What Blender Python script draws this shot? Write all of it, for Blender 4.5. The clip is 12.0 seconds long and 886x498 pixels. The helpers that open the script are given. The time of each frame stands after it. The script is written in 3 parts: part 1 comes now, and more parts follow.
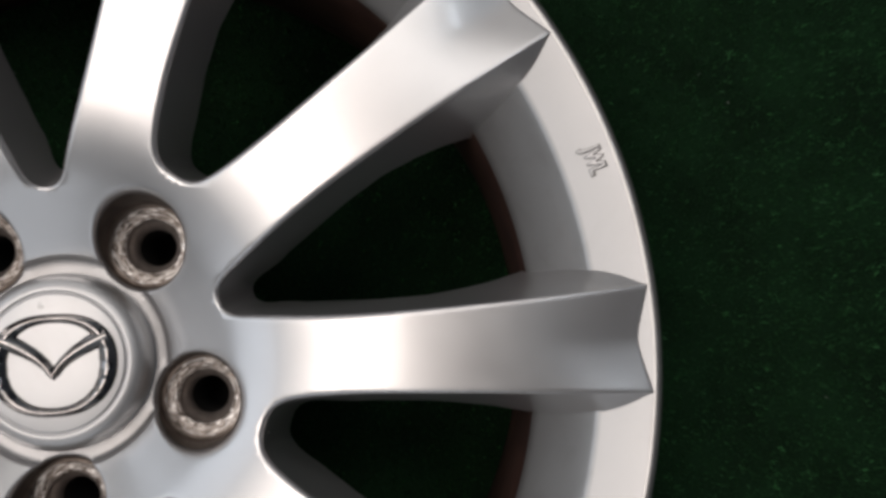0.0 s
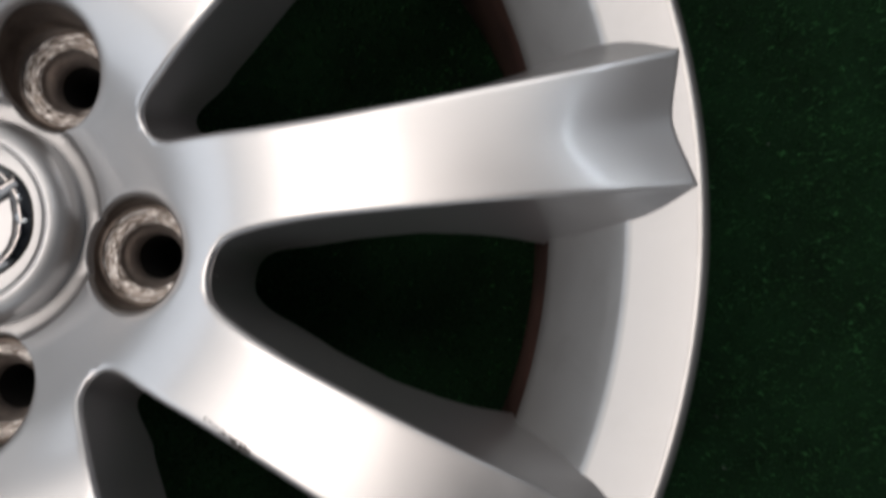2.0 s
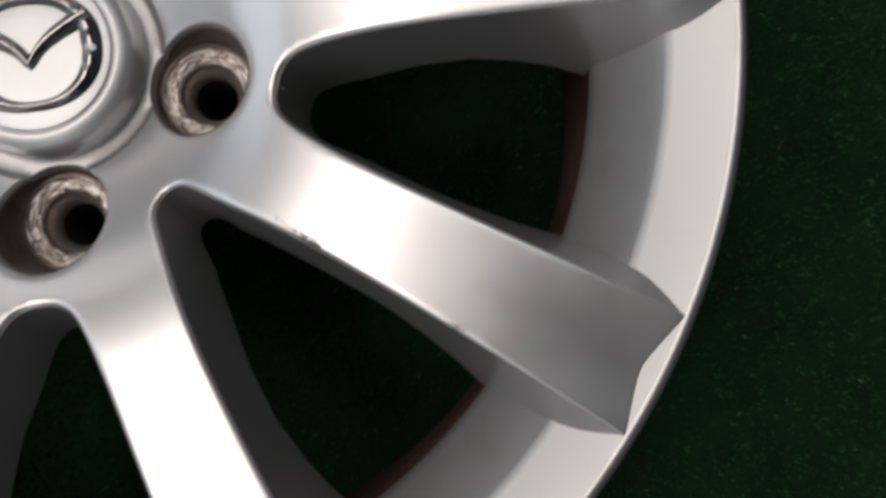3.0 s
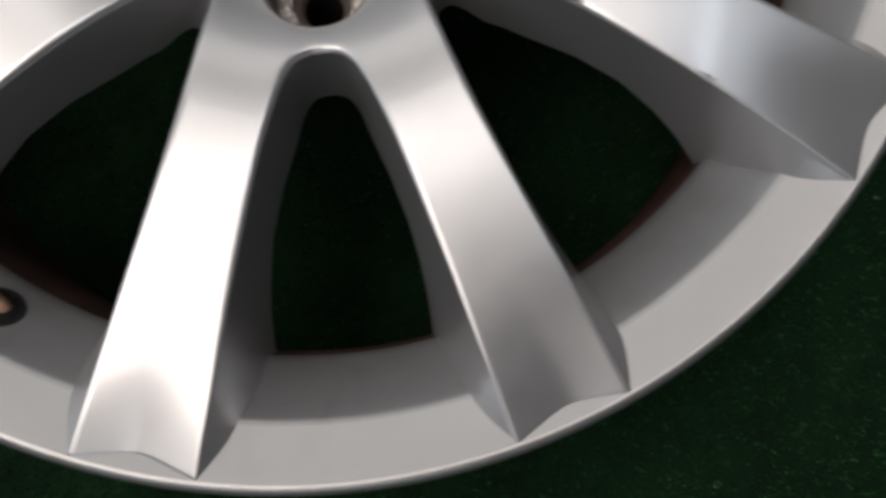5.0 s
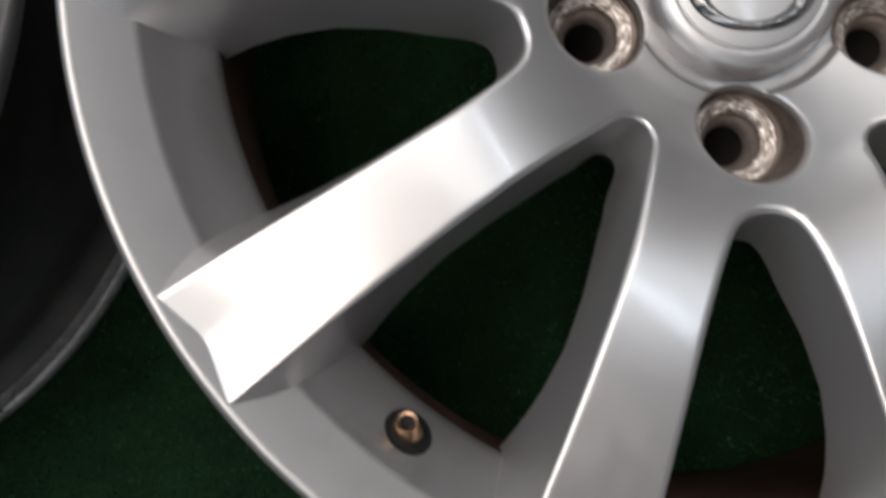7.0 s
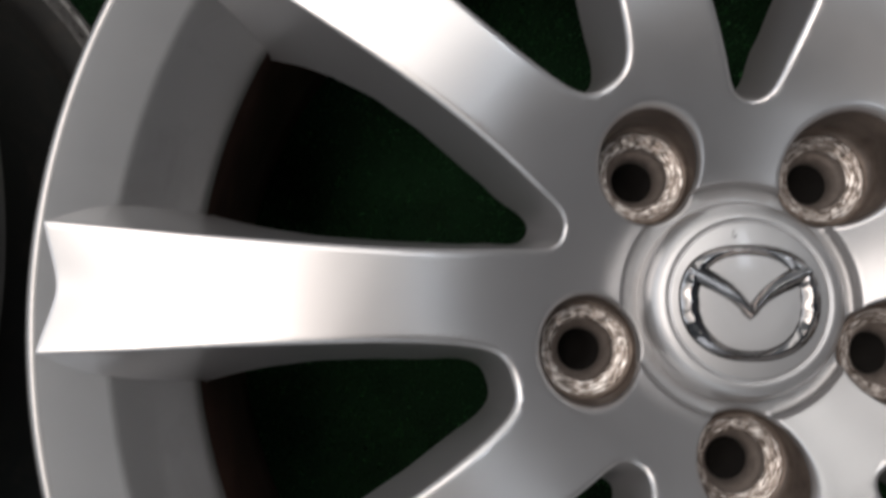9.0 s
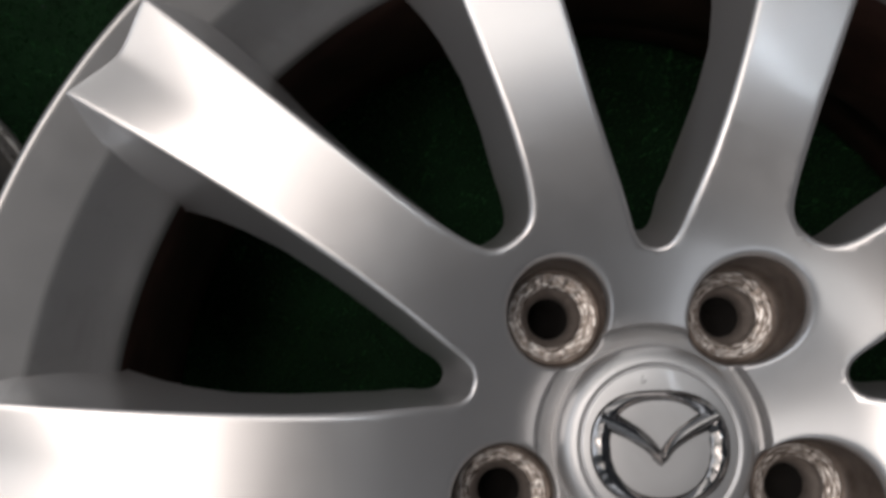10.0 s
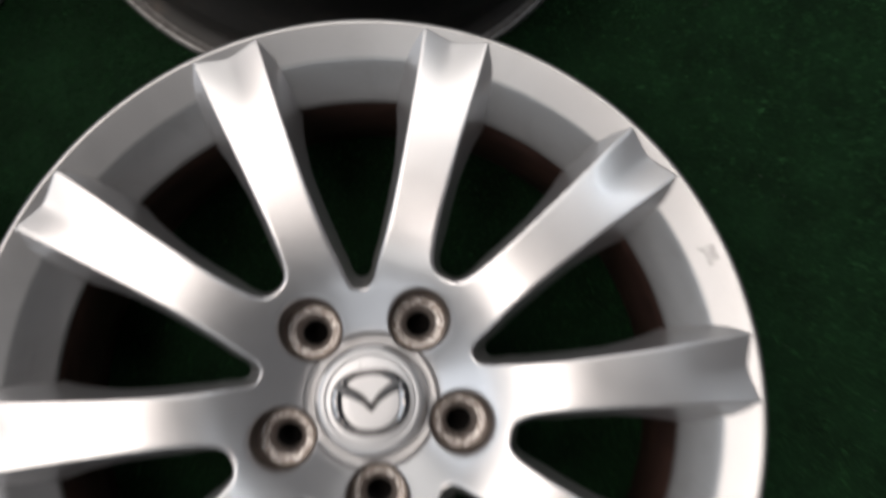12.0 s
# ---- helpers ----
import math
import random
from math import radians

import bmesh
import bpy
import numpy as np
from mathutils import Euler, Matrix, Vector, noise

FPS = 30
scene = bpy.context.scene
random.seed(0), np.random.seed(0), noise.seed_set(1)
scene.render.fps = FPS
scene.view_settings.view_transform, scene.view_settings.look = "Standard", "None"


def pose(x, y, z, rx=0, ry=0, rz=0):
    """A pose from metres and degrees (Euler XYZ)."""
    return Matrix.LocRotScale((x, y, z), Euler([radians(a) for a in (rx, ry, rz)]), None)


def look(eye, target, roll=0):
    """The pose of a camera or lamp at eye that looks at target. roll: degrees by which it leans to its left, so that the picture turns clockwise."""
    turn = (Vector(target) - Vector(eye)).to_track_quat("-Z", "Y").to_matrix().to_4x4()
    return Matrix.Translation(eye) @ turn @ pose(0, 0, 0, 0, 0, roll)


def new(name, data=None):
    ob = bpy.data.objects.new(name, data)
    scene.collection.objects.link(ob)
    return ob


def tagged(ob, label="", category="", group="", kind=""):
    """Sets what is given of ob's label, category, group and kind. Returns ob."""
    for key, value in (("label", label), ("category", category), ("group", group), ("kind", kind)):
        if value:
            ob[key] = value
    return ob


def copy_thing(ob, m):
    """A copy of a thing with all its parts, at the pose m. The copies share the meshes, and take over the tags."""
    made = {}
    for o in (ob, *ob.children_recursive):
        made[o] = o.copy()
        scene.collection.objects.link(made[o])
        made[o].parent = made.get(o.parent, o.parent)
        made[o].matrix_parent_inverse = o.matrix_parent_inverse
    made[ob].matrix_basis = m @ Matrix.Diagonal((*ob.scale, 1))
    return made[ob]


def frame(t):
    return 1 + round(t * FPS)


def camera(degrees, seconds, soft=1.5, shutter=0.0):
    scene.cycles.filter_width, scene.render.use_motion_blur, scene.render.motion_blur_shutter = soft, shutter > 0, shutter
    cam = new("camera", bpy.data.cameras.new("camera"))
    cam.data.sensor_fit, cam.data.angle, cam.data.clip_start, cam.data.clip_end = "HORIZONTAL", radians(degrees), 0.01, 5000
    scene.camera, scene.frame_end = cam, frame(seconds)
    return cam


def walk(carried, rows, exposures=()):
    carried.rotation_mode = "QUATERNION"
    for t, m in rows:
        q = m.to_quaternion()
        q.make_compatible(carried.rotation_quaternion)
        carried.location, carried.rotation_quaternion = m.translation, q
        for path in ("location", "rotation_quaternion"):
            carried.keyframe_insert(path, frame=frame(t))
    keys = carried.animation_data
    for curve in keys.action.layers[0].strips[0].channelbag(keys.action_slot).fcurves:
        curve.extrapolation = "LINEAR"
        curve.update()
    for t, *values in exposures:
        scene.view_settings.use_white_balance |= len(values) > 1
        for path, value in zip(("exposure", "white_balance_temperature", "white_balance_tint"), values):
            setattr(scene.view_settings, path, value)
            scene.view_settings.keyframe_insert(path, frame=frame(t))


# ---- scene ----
cam = camera(56.27, 12.0, soft=3.3, shutter=0.5)
PATH = [
    (0.0, pose(0.1256, 0.0142, 0.4820, 4.38, -4.76, -2.52)),
    (0.5, pose(0.1412, 0.0097, 0.4408, 5.49, -3.05, -3.45)),
    (1.0, pose(0.1498, 0.0062, 0.4222, 3.87, -2.32, -4.50)),
    (1.5, pose(0.1523, -0.0086, 0.4169, 2.86, -1.76, -6.45)),
    (2.0, pose(0.1459, -0.0394, 0.4134, 2.50, -1.46, -7.11)),
    (2.5, pose(0.1332, -0.0733, 0.4193, 3.32, -1.90, -7.83)),
    (3.0, pose(0.1158, -0.0979, 0.4252, 2.73, -2.28, -8.27)),
    (4.8, pose(0.0367, -0.1676, 0.4444, 2.77, -2.45, -7.00)),
    (5.0, pose(0.0195, -0.1726, 0.4428, 3.04, -2.79, -6.04)),
    (5.5, pose(-0.0152, -0.1684, 0.4387, 2.51, -2.42, -3.71)),
    (6.0, pose(-0.0619, -0.1467, 0.4456, 3.17, -2.01, -1.79)),
    (6.5, pose(-0.0883, -0.1401, 0.4386, 4.21, -0.31, -0.57)),
    (7.0, pose(-0.1090, -0.1128, 0.4334, 2.47, -0.22, 0.95)),
    (7.5, pose(-0.1175, -0.0824, 0.4283, 3.34, 0.45, 1.34)),
    (9.3, pose(-0.0985, -0.0005, 0.4288, 6.81, -0.21, 0.48)),
    (9.5, pose(-0.0934, 0.0100, 0.4325, 7.11, -0.69, 0.27)),
    (10.0, pose(-0.0803, 0.0269, 0.4370, 8.38, -1.00, -0.84)),
    (10.5, pose(-0.0592, 0.0430, 0.4427, 10.05, -1.11, -1.94)),
    (11.0, pose(-0.0240, 0.0644, 0.4568, 10.92, -0.61, -3.57)),
    (11.5, pose(0.0120, 0.0587, 0.4879, 12.23, -1.33, -6.30)),
    (12.0, pose(0.0247, 0.0141, 0.6612, 8.58, -2.33, -5.10)),
]
walk(cam, PATH, [(0.0, -0.33), (3.2, -0.24), (5.0, -0.24), (5.5, -0.27), (6.5, -0.05), (7.3, 0.28), (9.5, -0.1), (10.2, -0.25), (11.0, 0.05), (12.0, 0.07)])

# ---- light ----
world = bpy.data.worlds.new("room_air")
scene.world = world
world.use_nodes = True
world.node_tree.nodes["Background"].inputs[0].default_value = (0.75, 0.87, 1.0, 1)
world.node_tree.nodes["Background"].inputs[1].default_value = 0.03


def area_lamp(name, at, target, size_x, size_y, watts, colour):
    data = bpy.data.lights.new(name, "AREA")
    data.shape, data.size, data.size_y = "RECTANGLE", size_x, size_y
    data.energy, data.color = watts, colour
    ob = new(name, data)
    ob.matrix_world = look(at, target)
    return ob


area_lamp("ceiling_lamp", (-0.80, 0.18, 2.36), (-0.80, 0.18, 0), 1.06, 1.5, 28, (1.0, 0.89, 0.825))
# The north, west and south ceiling lamps are unseen fills, added for reflections.
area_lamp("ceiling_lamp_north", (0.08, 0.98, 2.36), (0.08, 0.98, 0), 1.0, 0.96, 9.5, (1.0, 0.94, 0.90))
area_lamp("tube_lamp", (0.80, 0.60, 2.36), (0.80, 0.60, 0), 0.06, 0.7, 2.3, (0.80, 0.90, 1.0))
# An added fill lamp before the solid west wall, which has no window.
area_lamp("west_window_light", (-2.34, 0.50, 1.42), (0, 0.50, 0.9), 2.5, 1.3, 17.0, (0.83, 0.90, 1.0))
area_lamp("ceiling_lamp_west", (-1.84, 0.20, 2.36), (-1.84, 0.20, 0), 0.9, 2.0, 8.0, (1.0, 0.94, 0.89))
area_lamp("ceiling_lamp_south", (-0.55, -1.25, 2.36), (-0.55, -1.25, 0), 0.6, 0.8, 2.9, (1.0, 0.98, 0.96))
# Added fill lamps on the south and north sides; neither wall has windows.
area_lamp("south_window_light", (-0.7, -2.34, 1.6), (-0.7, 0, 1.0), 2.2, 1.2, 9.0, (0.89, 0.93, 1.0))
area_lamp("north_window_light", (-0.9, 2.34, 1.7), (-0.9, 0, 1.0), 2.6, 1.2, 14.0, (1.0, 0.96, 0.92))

# ---- materials ----


def mat(name):
    m = bpy.data.materials.new(name)
    m.use_nodes = True
    return m, m.node_tree, m.node_tree.nodes["Principled BSDF"]


def node(tree, kind, **inputs):
    n = tree.nodes.new(kind)
    for key, value in inputs.items():
        n.inputs[key.replace("_", " ")].default_value = value
    return n


def noise_node(tree, scale, detail=4.0, rough=0.55, distortion=0.0):
    co = tree.nodes.new("ShaderNodeTexCoord")
    n = node(tree, "ShaderNodeTexNoise", Scale=scale, Detail=detail, Roughness=rough, Distortion=distortion)
    tree.links.new(co.outputs["Object"], n.inputs["Vector"])
    return n.outputs["Fac"]


def ramp(tree, fac, stops):
    n = tree.nodes.new("ShaderNodeValToRGB")
    els = n.color_ramp.elements
    while len(els) < len(stops):
        els.new(0.5)
    for e, (p, c) in zip(els, stops):
        e.position, e.color = p, (*c, 1) if len(c) == 3 else c
    tree.links.new(fac, n.inputs["Fac"])
    return n.outputs["Color"]


def grey(v):
    return (v, v, v)


def bump(tree, fac, bsdf, strength, distance, previous=None):
    n = node(tree, "ShaderNodeBump", Strength=strength, Distance=distance)
    tree.links.new(fac, n.inputs["Height"])
    if previous:
        tree.links.new(previous.outputs["Normal"], n.inputs["Normal"])
    tree.links.new(n.outputs["Normal"], bsdf.inputs["Normal"])
    return n


def silver_paint(name, base, rough, dirt):
    m, t, b = mat(name)
    stain = noise_node(t, 14, 5, 0.6)
    col = ramp(t, stain, [(0.3, tuple(c * 0.975 for c in base)), (0.7, base)])
    if dirt > 0:
        patch = noise_node(t, 38, 6, 0.65, 0.6)
        mask = ramp(t, patch, [(0.5, grey(0.0)), (0.78, grey(dirt))])
        mix = t.nodes.new("ShaderNodeMix")
        mix.data_type = "RGBA"
        t.links.new(mask, mix.inputs["Factor"])
        t.links.new(col, mix.inputs["A"])
        mix.inputs["B"].default_value = (0.16, 0.13, 0.11, 1)
        col = mix.outputs["Result"]
    t.links.new(col, b.inputs["Base Color"])
    b.inputs["Metallic"].default_value = 0.80
    flake = noise_node(t, 2600, 2, 0.5)
    smear = noise_node(t, 60, 4, 0.6)
    t.links.new(ramp(t, smear, [(0.3, grey(rough - 0.02)), (0.7, grey(rough + 0.025))]), b.inputs["Roughness"])
    bump(t, flake, b, 0.05, 0.0002)
    b.inputs["Coat Weight"].default_value = 0.5 if rough < 0.5 else 0.0
    b.inputs["Coat Roughness"].default_value = 0.09
    return m


M_SILVER = silver_paint("silver_paint", (0.580, 0.573, 0.575), 0.31, 0.0)
M_CAP = silver_paint("cap_silver", (0.53, 0.53, 0.535), 0.46, 0.12)
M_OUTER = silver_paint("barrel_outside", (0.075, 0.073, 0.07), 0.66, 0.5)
# Hub silver darkened: the recess's shade is in the colour, with dirt patches.
M_RECESS = silver_paint("dirty_shaded_recess", (0.36, 0.357, 0.36), 0.44, 0.35)
# Darker than the rim's silver: the letters' shading, put into the colour.
M_MARK_SHADED = silver_paint("raised_mark", (0.42, 0.415, 0.415), 0.36, 0.0)
# Darker copy of the rim's silver: shade put into colour, plus dirt patches.
M_RIM_SHADED = silver_paint("rim_silver_shaded_copy", (0.43, 0.425, 0.42), 0.40, 0.22)
M_RIM = silver_paint("rim_silver", (0.49, 0.482, 0.478), 0.375, 0.08)


def make_brown():
    m, t, b = mat("barrel_brake_dust")
    n = noise_node(t, 30, 6, 0.65, 0.4)
    t.links.new(ramp(t, n, [(0.25, (0.022, 0.010, 0.008)), (0.55, (0.060, 0.028, 0.021)), (0.8, (0.115, 0.060, 0.046))]), b.inputs["Base Color"])
    b.inputs["Roughness"].default_value = 0.6
    b.inputs["Metallic"].default_value = 0.25
    bump(t, noise_node(t, 220, 5), b, 0.25, 0.0006)
    return m


M_BROWN = make_brown()


def make_flange():
    """Old silver paint, scuffed through to dark spots where tyres were levered off."""
    m, t, b = mat("scuffed_flange")
    scuff = noise_node(t, 170, 5, 0.7, 0.5)
    t.links.new(ramp(t, scuff, [(0.31, (0.030, 0.026, 0.023)), (0.39, (0.30, 0.29, 0.28)), (0.66, (0.50, 0.49, 0.48))]), b.inputs["Base Color"])
    b.inputs["Metallic"].default_value = 0.5
    b.inputs["Roughness"].default_value = 0.45
    bump(t, scuff, b, 0.15, 0.0004)
    return m


M_FLANGE = make_flange()


def make_bare():
    """Bare alloy chewed round and round by the nuts."""
    m, t, b = mat("worn_bare_alloy")
    co = t.nodes.new("ShaderNodeTexCoord")
    turn = t.nodes.new("ShaderNodeTexGradient")
    turn.gradient_type = "RADIAL"
    t.links.new(co.outputs["Object"], turn.inputs["Vector"])
    flat = node(t, "ShaderNodeVectorMath")
    flat.operation = "MULTIPLY"
    flat.inputs[1].default_value = (1, 1, 0)
    t.links.new(co.outputs["Object"], flat.inputs[0])
    away = t.nodes.new("ShaderNodeVectorMath")
    away.operation = "LENGTH"
    t.links.new(flat.outputs["Vector"], away.inputs[0])
    info = t.nodes.new("ShaderNodeObjectInfo")
    both = t.nodes.new("ShaderNodeCombineXYZ")
    for source, gain, slot in ((turn.outputs["Fac"], 24.0, 0), (away.outputs["Value"], 1300.0, 1), (info.outputs["Random"], 40.0, 2)):
        k = t.nodes.new("ShaderNodeMath")
        k.operation = "MULTIPLY"
        k.inputs[1].default_value = gain
        t.links.new(source, k.inputs[0])
        t.links.new(k.outputs["Value"], both.inputs[slot])
    ring = node(t, "ShaderNodeTexNoise", Scale=1.0, Detail=4.0, Roughness=0.62, Distortion=0.5)
    t.links.new(both.outputs["Vector"], ring.inputs["Vector"])
    n = ring.outputs["Fac"]
    t.links.new(ramp(t, n, [(0.36, (0.075, 0.056, 0.045)), (0.47, (0.30, 0.255, 0.225)), (0.56, (0.55, 0.50, 0.465)), (0.63, (0.95, 0.92, 0.89))]), b.inputs["Base Color"])
    b.inputs["Metallic"].default_value = 0.72
    t.links.new(ramp(t, noise_node(t, 500, 4), [(0.3, grey(0.34)), (0.7, grey(0.5))]), b.inputs["Roughness"])
    bump(t, n, b, 0.45, 0.0008)
    return m


M_BARE = make_bare()


def make_borewall():
    m, t, b = mat("dusty_bore_wall")
    n = noise_node(t, 90, 5, 0.65, 0.5)
    t.links.new(ramp(t, n, [(0.3, (0.082, 0.062, 0.051)), (0.7, (0.20, 0.160, 0.134))]), b.inputs["Base Color"])
    b.inputs["Metallic"].default_value = 0.55
    b.inputs["Roughness"].default_value = 0.45
    bump(t, noise_node(t, 500, 4), b, 0.3, 0.0005)
    return m


M_BORE = make_borewall()


def simple(name, colour, rough, metal=0.0, scale=80.0):
    m, t, b = mat(name)
    n = noise_node(t, scale, 4)
    t.links.new(ramp(t, n, [(0.3, tuple(c * 0.75 for c in colour)), (0.7, colour)]), b.inputs["Base Color"])
    b.inputs["Roughness"].default_value = rough
    b.inputs["Metallic"].default_value = metal
    bump(t, noise_node(t, scale * 8, 3), b, 0.15, 0.0004)
    return m


M_STEP = simple("dull_bare_metal", (0.46, 0.405, 0.37), 0.38, 0.7, 300)
M_CHROME = simple("chrome", (0.40, 0.385, 0.38), 0.10, 1.0, 150)
M_BRASS = simple("brass", (0.46, 0.29, 0.19), 0.34, 1.0, 600)
M_RUBBER = simple("black_rubber", (0.004, 0.004, 0.004), 0.9, 0.0, 200)
# Shade of holes and the emblem's gap as a near-black colour.
M_SHADE = simple("painted_shade", (0.010, 0.008, 0.007), 0.9)
# Paint chips and scratches; also the painted shading round the raised letters.
M_CHIP_SHADE = simple("chips_and_mark_shade", (0.075, 0.07, 0.066), 0.6, 0.2, 900)
M_WALL = simple("grey_wall_paint", (0.48, 0.53, 0.58), 0.8, 0.0, 6)
M_CEIL = simple("ceiling_paint", (0.57, 0.60, 0.63), 0.85, 0.0, 6)


def make_felt():
    m, t, b = mat("green_needle_felt")
    n1, n2 = noise_node(t, 900, 3, 0.7), noise_node(t, 22, 5, 0.6)
    mix = t.nodes.new("ShaderNodeMix")
    mix.data_type, mix.blend_type = "RGBA", "MULTIPLY"
    mix.inputs["Factor"].default_value = 1.0
    t.links.new(ramp(t, n1, [(0.3, (0.003, 0.015, 0.005)), (0.6, (0.008, 0.034, 0.0115)), (0.8, (0.018, 0.060, 0.021))]), mix.inputs["A"])
    t.links.new(ramp(t, n2, [(0.3, grey(0.5)), (0.7, grey(1.1))]), mix.inputs["B"])
    t.links.new(mix.outputs["Result"], b.inputs["Base Color"])
    b.inputs["Roughness"].default_value = 0.9
    b.inputs["Specular IOR Level"].default_value = 0.15
    first = bump(t, n1, b, 0.8, 0.002)
    bump(t, n2, b, 0.5, 0.004, first)
    return m


def make_fibre():
    m, t, b = mat("green_fibre")
    info = t.nodes.new("ShaderNodeNewGeometry")
    tuft = noise_node(t, 110, 5, 0.7, 0.4)
    mix = t.nodes.new("ShaderNodeMix")
    mix.data_type, mix.blend_type = "RGBA", "MULTIPLY"
    mix.inputs["Factor"].default_value = 1.0
    t.links.new(ramp(t, info.outputs["Random Per Island"], [(0.0, (0.014, 0.055, 0.017)), (0.5, (0.029, 0.112, 0.036)), (0.95, (0.042, 0.145, 0.050)), (1.0, (0.060, 0.170, 0.075))]), mix.inputs["A"])
    t.links.new(ramp(t, tuft, [(0.36, grey(0.40)), (0.5, grey(0.90)), (0.66, grey(2.1))]), mix.inputs["B"])
    t.links.new(mix.outputs["Result"], b.inputs["Base Color"])
    b.inputs["Roughness"].default_value = 0.55
    b.inputs["Specular IOR Level"].default_value = 0.3
    return m


M_FELT, M_FIBRE = make_felt(), make_fibre()
M_LINT = simple("pale_lint", (0.45, 0.47, 0.44), 0.8)

# ---- mesh helpers ----


def mesh_from(name, verts, faces, material, smooth=True, sharp=None):
    me = bpy.data.meshes.new(name)
    me.from_pydata([tuple(v) for v in verts], [], faces)
    bm = bmesh.new()
    bm.from_mesh(me)
    bmesh.ops.remove_doubles(bm, verts=bm.verts, dist=1e-6)
    bmesh.ops.recalc_face_normals(bm, faces=bm.faces)
    for f in bm.faces:
        f.smooth = smooth
    if sharp:
        for e in bm.edges:
            if len(e.link_faces) == 2 and e.calc_face_angle() > radians(sharp):
                e.smooth = False
    bm.to_mesh(me)
    bm.free()
    me.materials.append(material)
    return me


def part(name, me, parent, label="", m=None):
    ob = new(name, me)
    ob.parent = parent
    if m:
        ob.matrix_local = m
    return tagged(ob, label)


def revolve(profile, segs, closed=False):
    verts, faces = [], []
    n = len(profile)
    for i in range(segs):
        a = 2 * math.pi * i / segs
        for r, z in profile:
            verts.append((r * math.cos(a), r * math.sin(a), z))
    for i in range(segs):
        j = (i + 1) % segs
        for k in range(n if closed else n - 1):
            l = (k + 1) % n
            faces.append((i * n + k, j * n + k, j * n + l, i * n + l))
    return verts, faces


def spline(xs, ys):
    """Natural cubic spline as a function."""
    xs, ys = np.array(xs), np.array(ys)
    n, h = len(xs), np.diff(xs)
    a, b = np.eye(n), np.zeros(n)
    for i in range(1, n - 1):
        a[i, i - 1:i + 2] = h[i - 1], 2 * (h[i - 1] + h[i]), h[i]
        b[i] = 6 * ((ys[i + 1] - ys[i]) / h[i] - (ys[i] - ys[i - 1]) / h[i - 1])
    m = np.linalg.solve(a, b)

    def at(x):
        x = min(max(x, xs[0]), xs[-1])
        i = min(int(np.searchsorted(xs, x, side="right")) - 1, n - 2)
        d, u, v = h[i], x - xs[i], xs[i + 1] - x
        return (m[i] * v ** 3 + m[i + 1] * u ** 3) / (6 * d) + (ys[i] / d - m[i] * d / 6) * v + (ys[i + 1] / d - m[i + 1] * d / 6) * u
    return at


# ---- the alloy wheel: shape ----
H = 0.172            # height of the face's datum over the floor
PCD = 0.05715        # radius of the bolt circle
BORE = 0.0190
SEAT_Z = -0.0465     # outer edge of the nut seats
face_z = spline([0.036, 0.0436, 0.050, 0.058, 0.064, 0.0694, 0.0785, 0.0875, 0.098, 0.118, 0.15, 0.18, 0.21, 0.2285, 0.24],
                [-0.0416, -0.0368, -0.0328, -0.0277, -0.0238, -0.0203, -0.0153, -0.0112, -0.0076, -0.0030, 0.0008, 0.0026, 0.0030, 0.0027, 0.0023])


def top_z(r):
    """Height of the painted face at radius r, with the recess round the cap."""
    if r >= 0.0436:
        return face_z(r)
    return face_z(0.0436) - float(np.interp(0.0436 - r, [0, 0.0004, 0.0008, 0.0012, 0.0017, 0.0024, 0.0036, 0.0084], [0, 0.0002, 0.0008, 0.0018, 0.0029, 0.0037, 0.0042, 0.0044]))


def smooth01(x):
    x = min(max(x, 0.0), 1.0)
    return x * x * (3 - 2 * x)


def groove(r, w):
    """Depth of the channel towards a spoke's outer end; w runs from -1 to 1 across it."""
    g = 0.0038 * smooth01((r - 0.165) / 0.067) ** 1.9
    return g * (1 - math.sqrt(w * w + 0.05) + 0.024) if abs(w) < 1 else 0.0


def rho(r):
    """Rounding of the spokes' upper edges: soft at the hub, crisp at the rim."""
    return float(np.interp(r, [0.07, 0.085, 0.12, 0.17, 0.205], [0.0019, 0.0023, 0.0022, 0.0014, 0.0009]))


def end_z(r, z):
    """Rounds a spoke's outer end down on to the rim's slope."""
    if r < 0.2:
        return z
    gap = z - float(np.interp(r, [0.2, 0.2112, 0.2142, 0.2284, 0.2309, 0.24], [-0.0234, -0.0090, -0.0069, 0.0012, 0.0027, 0.0078]))
    return z - min(0.0005 * (max(0.0006 - gap, 0.0) / 0.0006) ** 2, 0.0045)


def polar(r, deg):
    return Vector((r * math.cos(radians(deg)), r * math.sin(radians(deg)), 0))


# upper outlines of the windows over (A) and between (B) the bolt holes: radius, degrees from the axis through the hole
OUT_A = [(0.0875, 0), (0.0879, 2.6), (0.0897, 5.0), (0.0932, 6.7), (0.1, 8.2), (0.112, 9.6), (0.125, 10.5), (0.145, 11.3), (0.17, 11.95), (0.2, 12.4), (0.2286, 12.75), (0.236, 12.8)]
OUT_B = [(0.0692, 36), (0.0696, 33.6), (0.0716, 31.4), (0.0752, 30.0), (0.082, 28.8), (0.0905, 27.5), (0.1, 26.3), (0.12, 24.8), (0.145, 23.9), (0.17, 23.45), (0.2, 23.2), (0.2286, 23.15), (0.236, 23.13)]
R_ROOT = 0.112       # where hub and spoke part
R_END = 0.2318
RADII = [R_ROOT + (0.2130 - R_ROOT) * k / 34 for k in range(1, 35)] + [0.2130 + (R_END - 0.2130) * k / 32 for k in range(1, 33)]


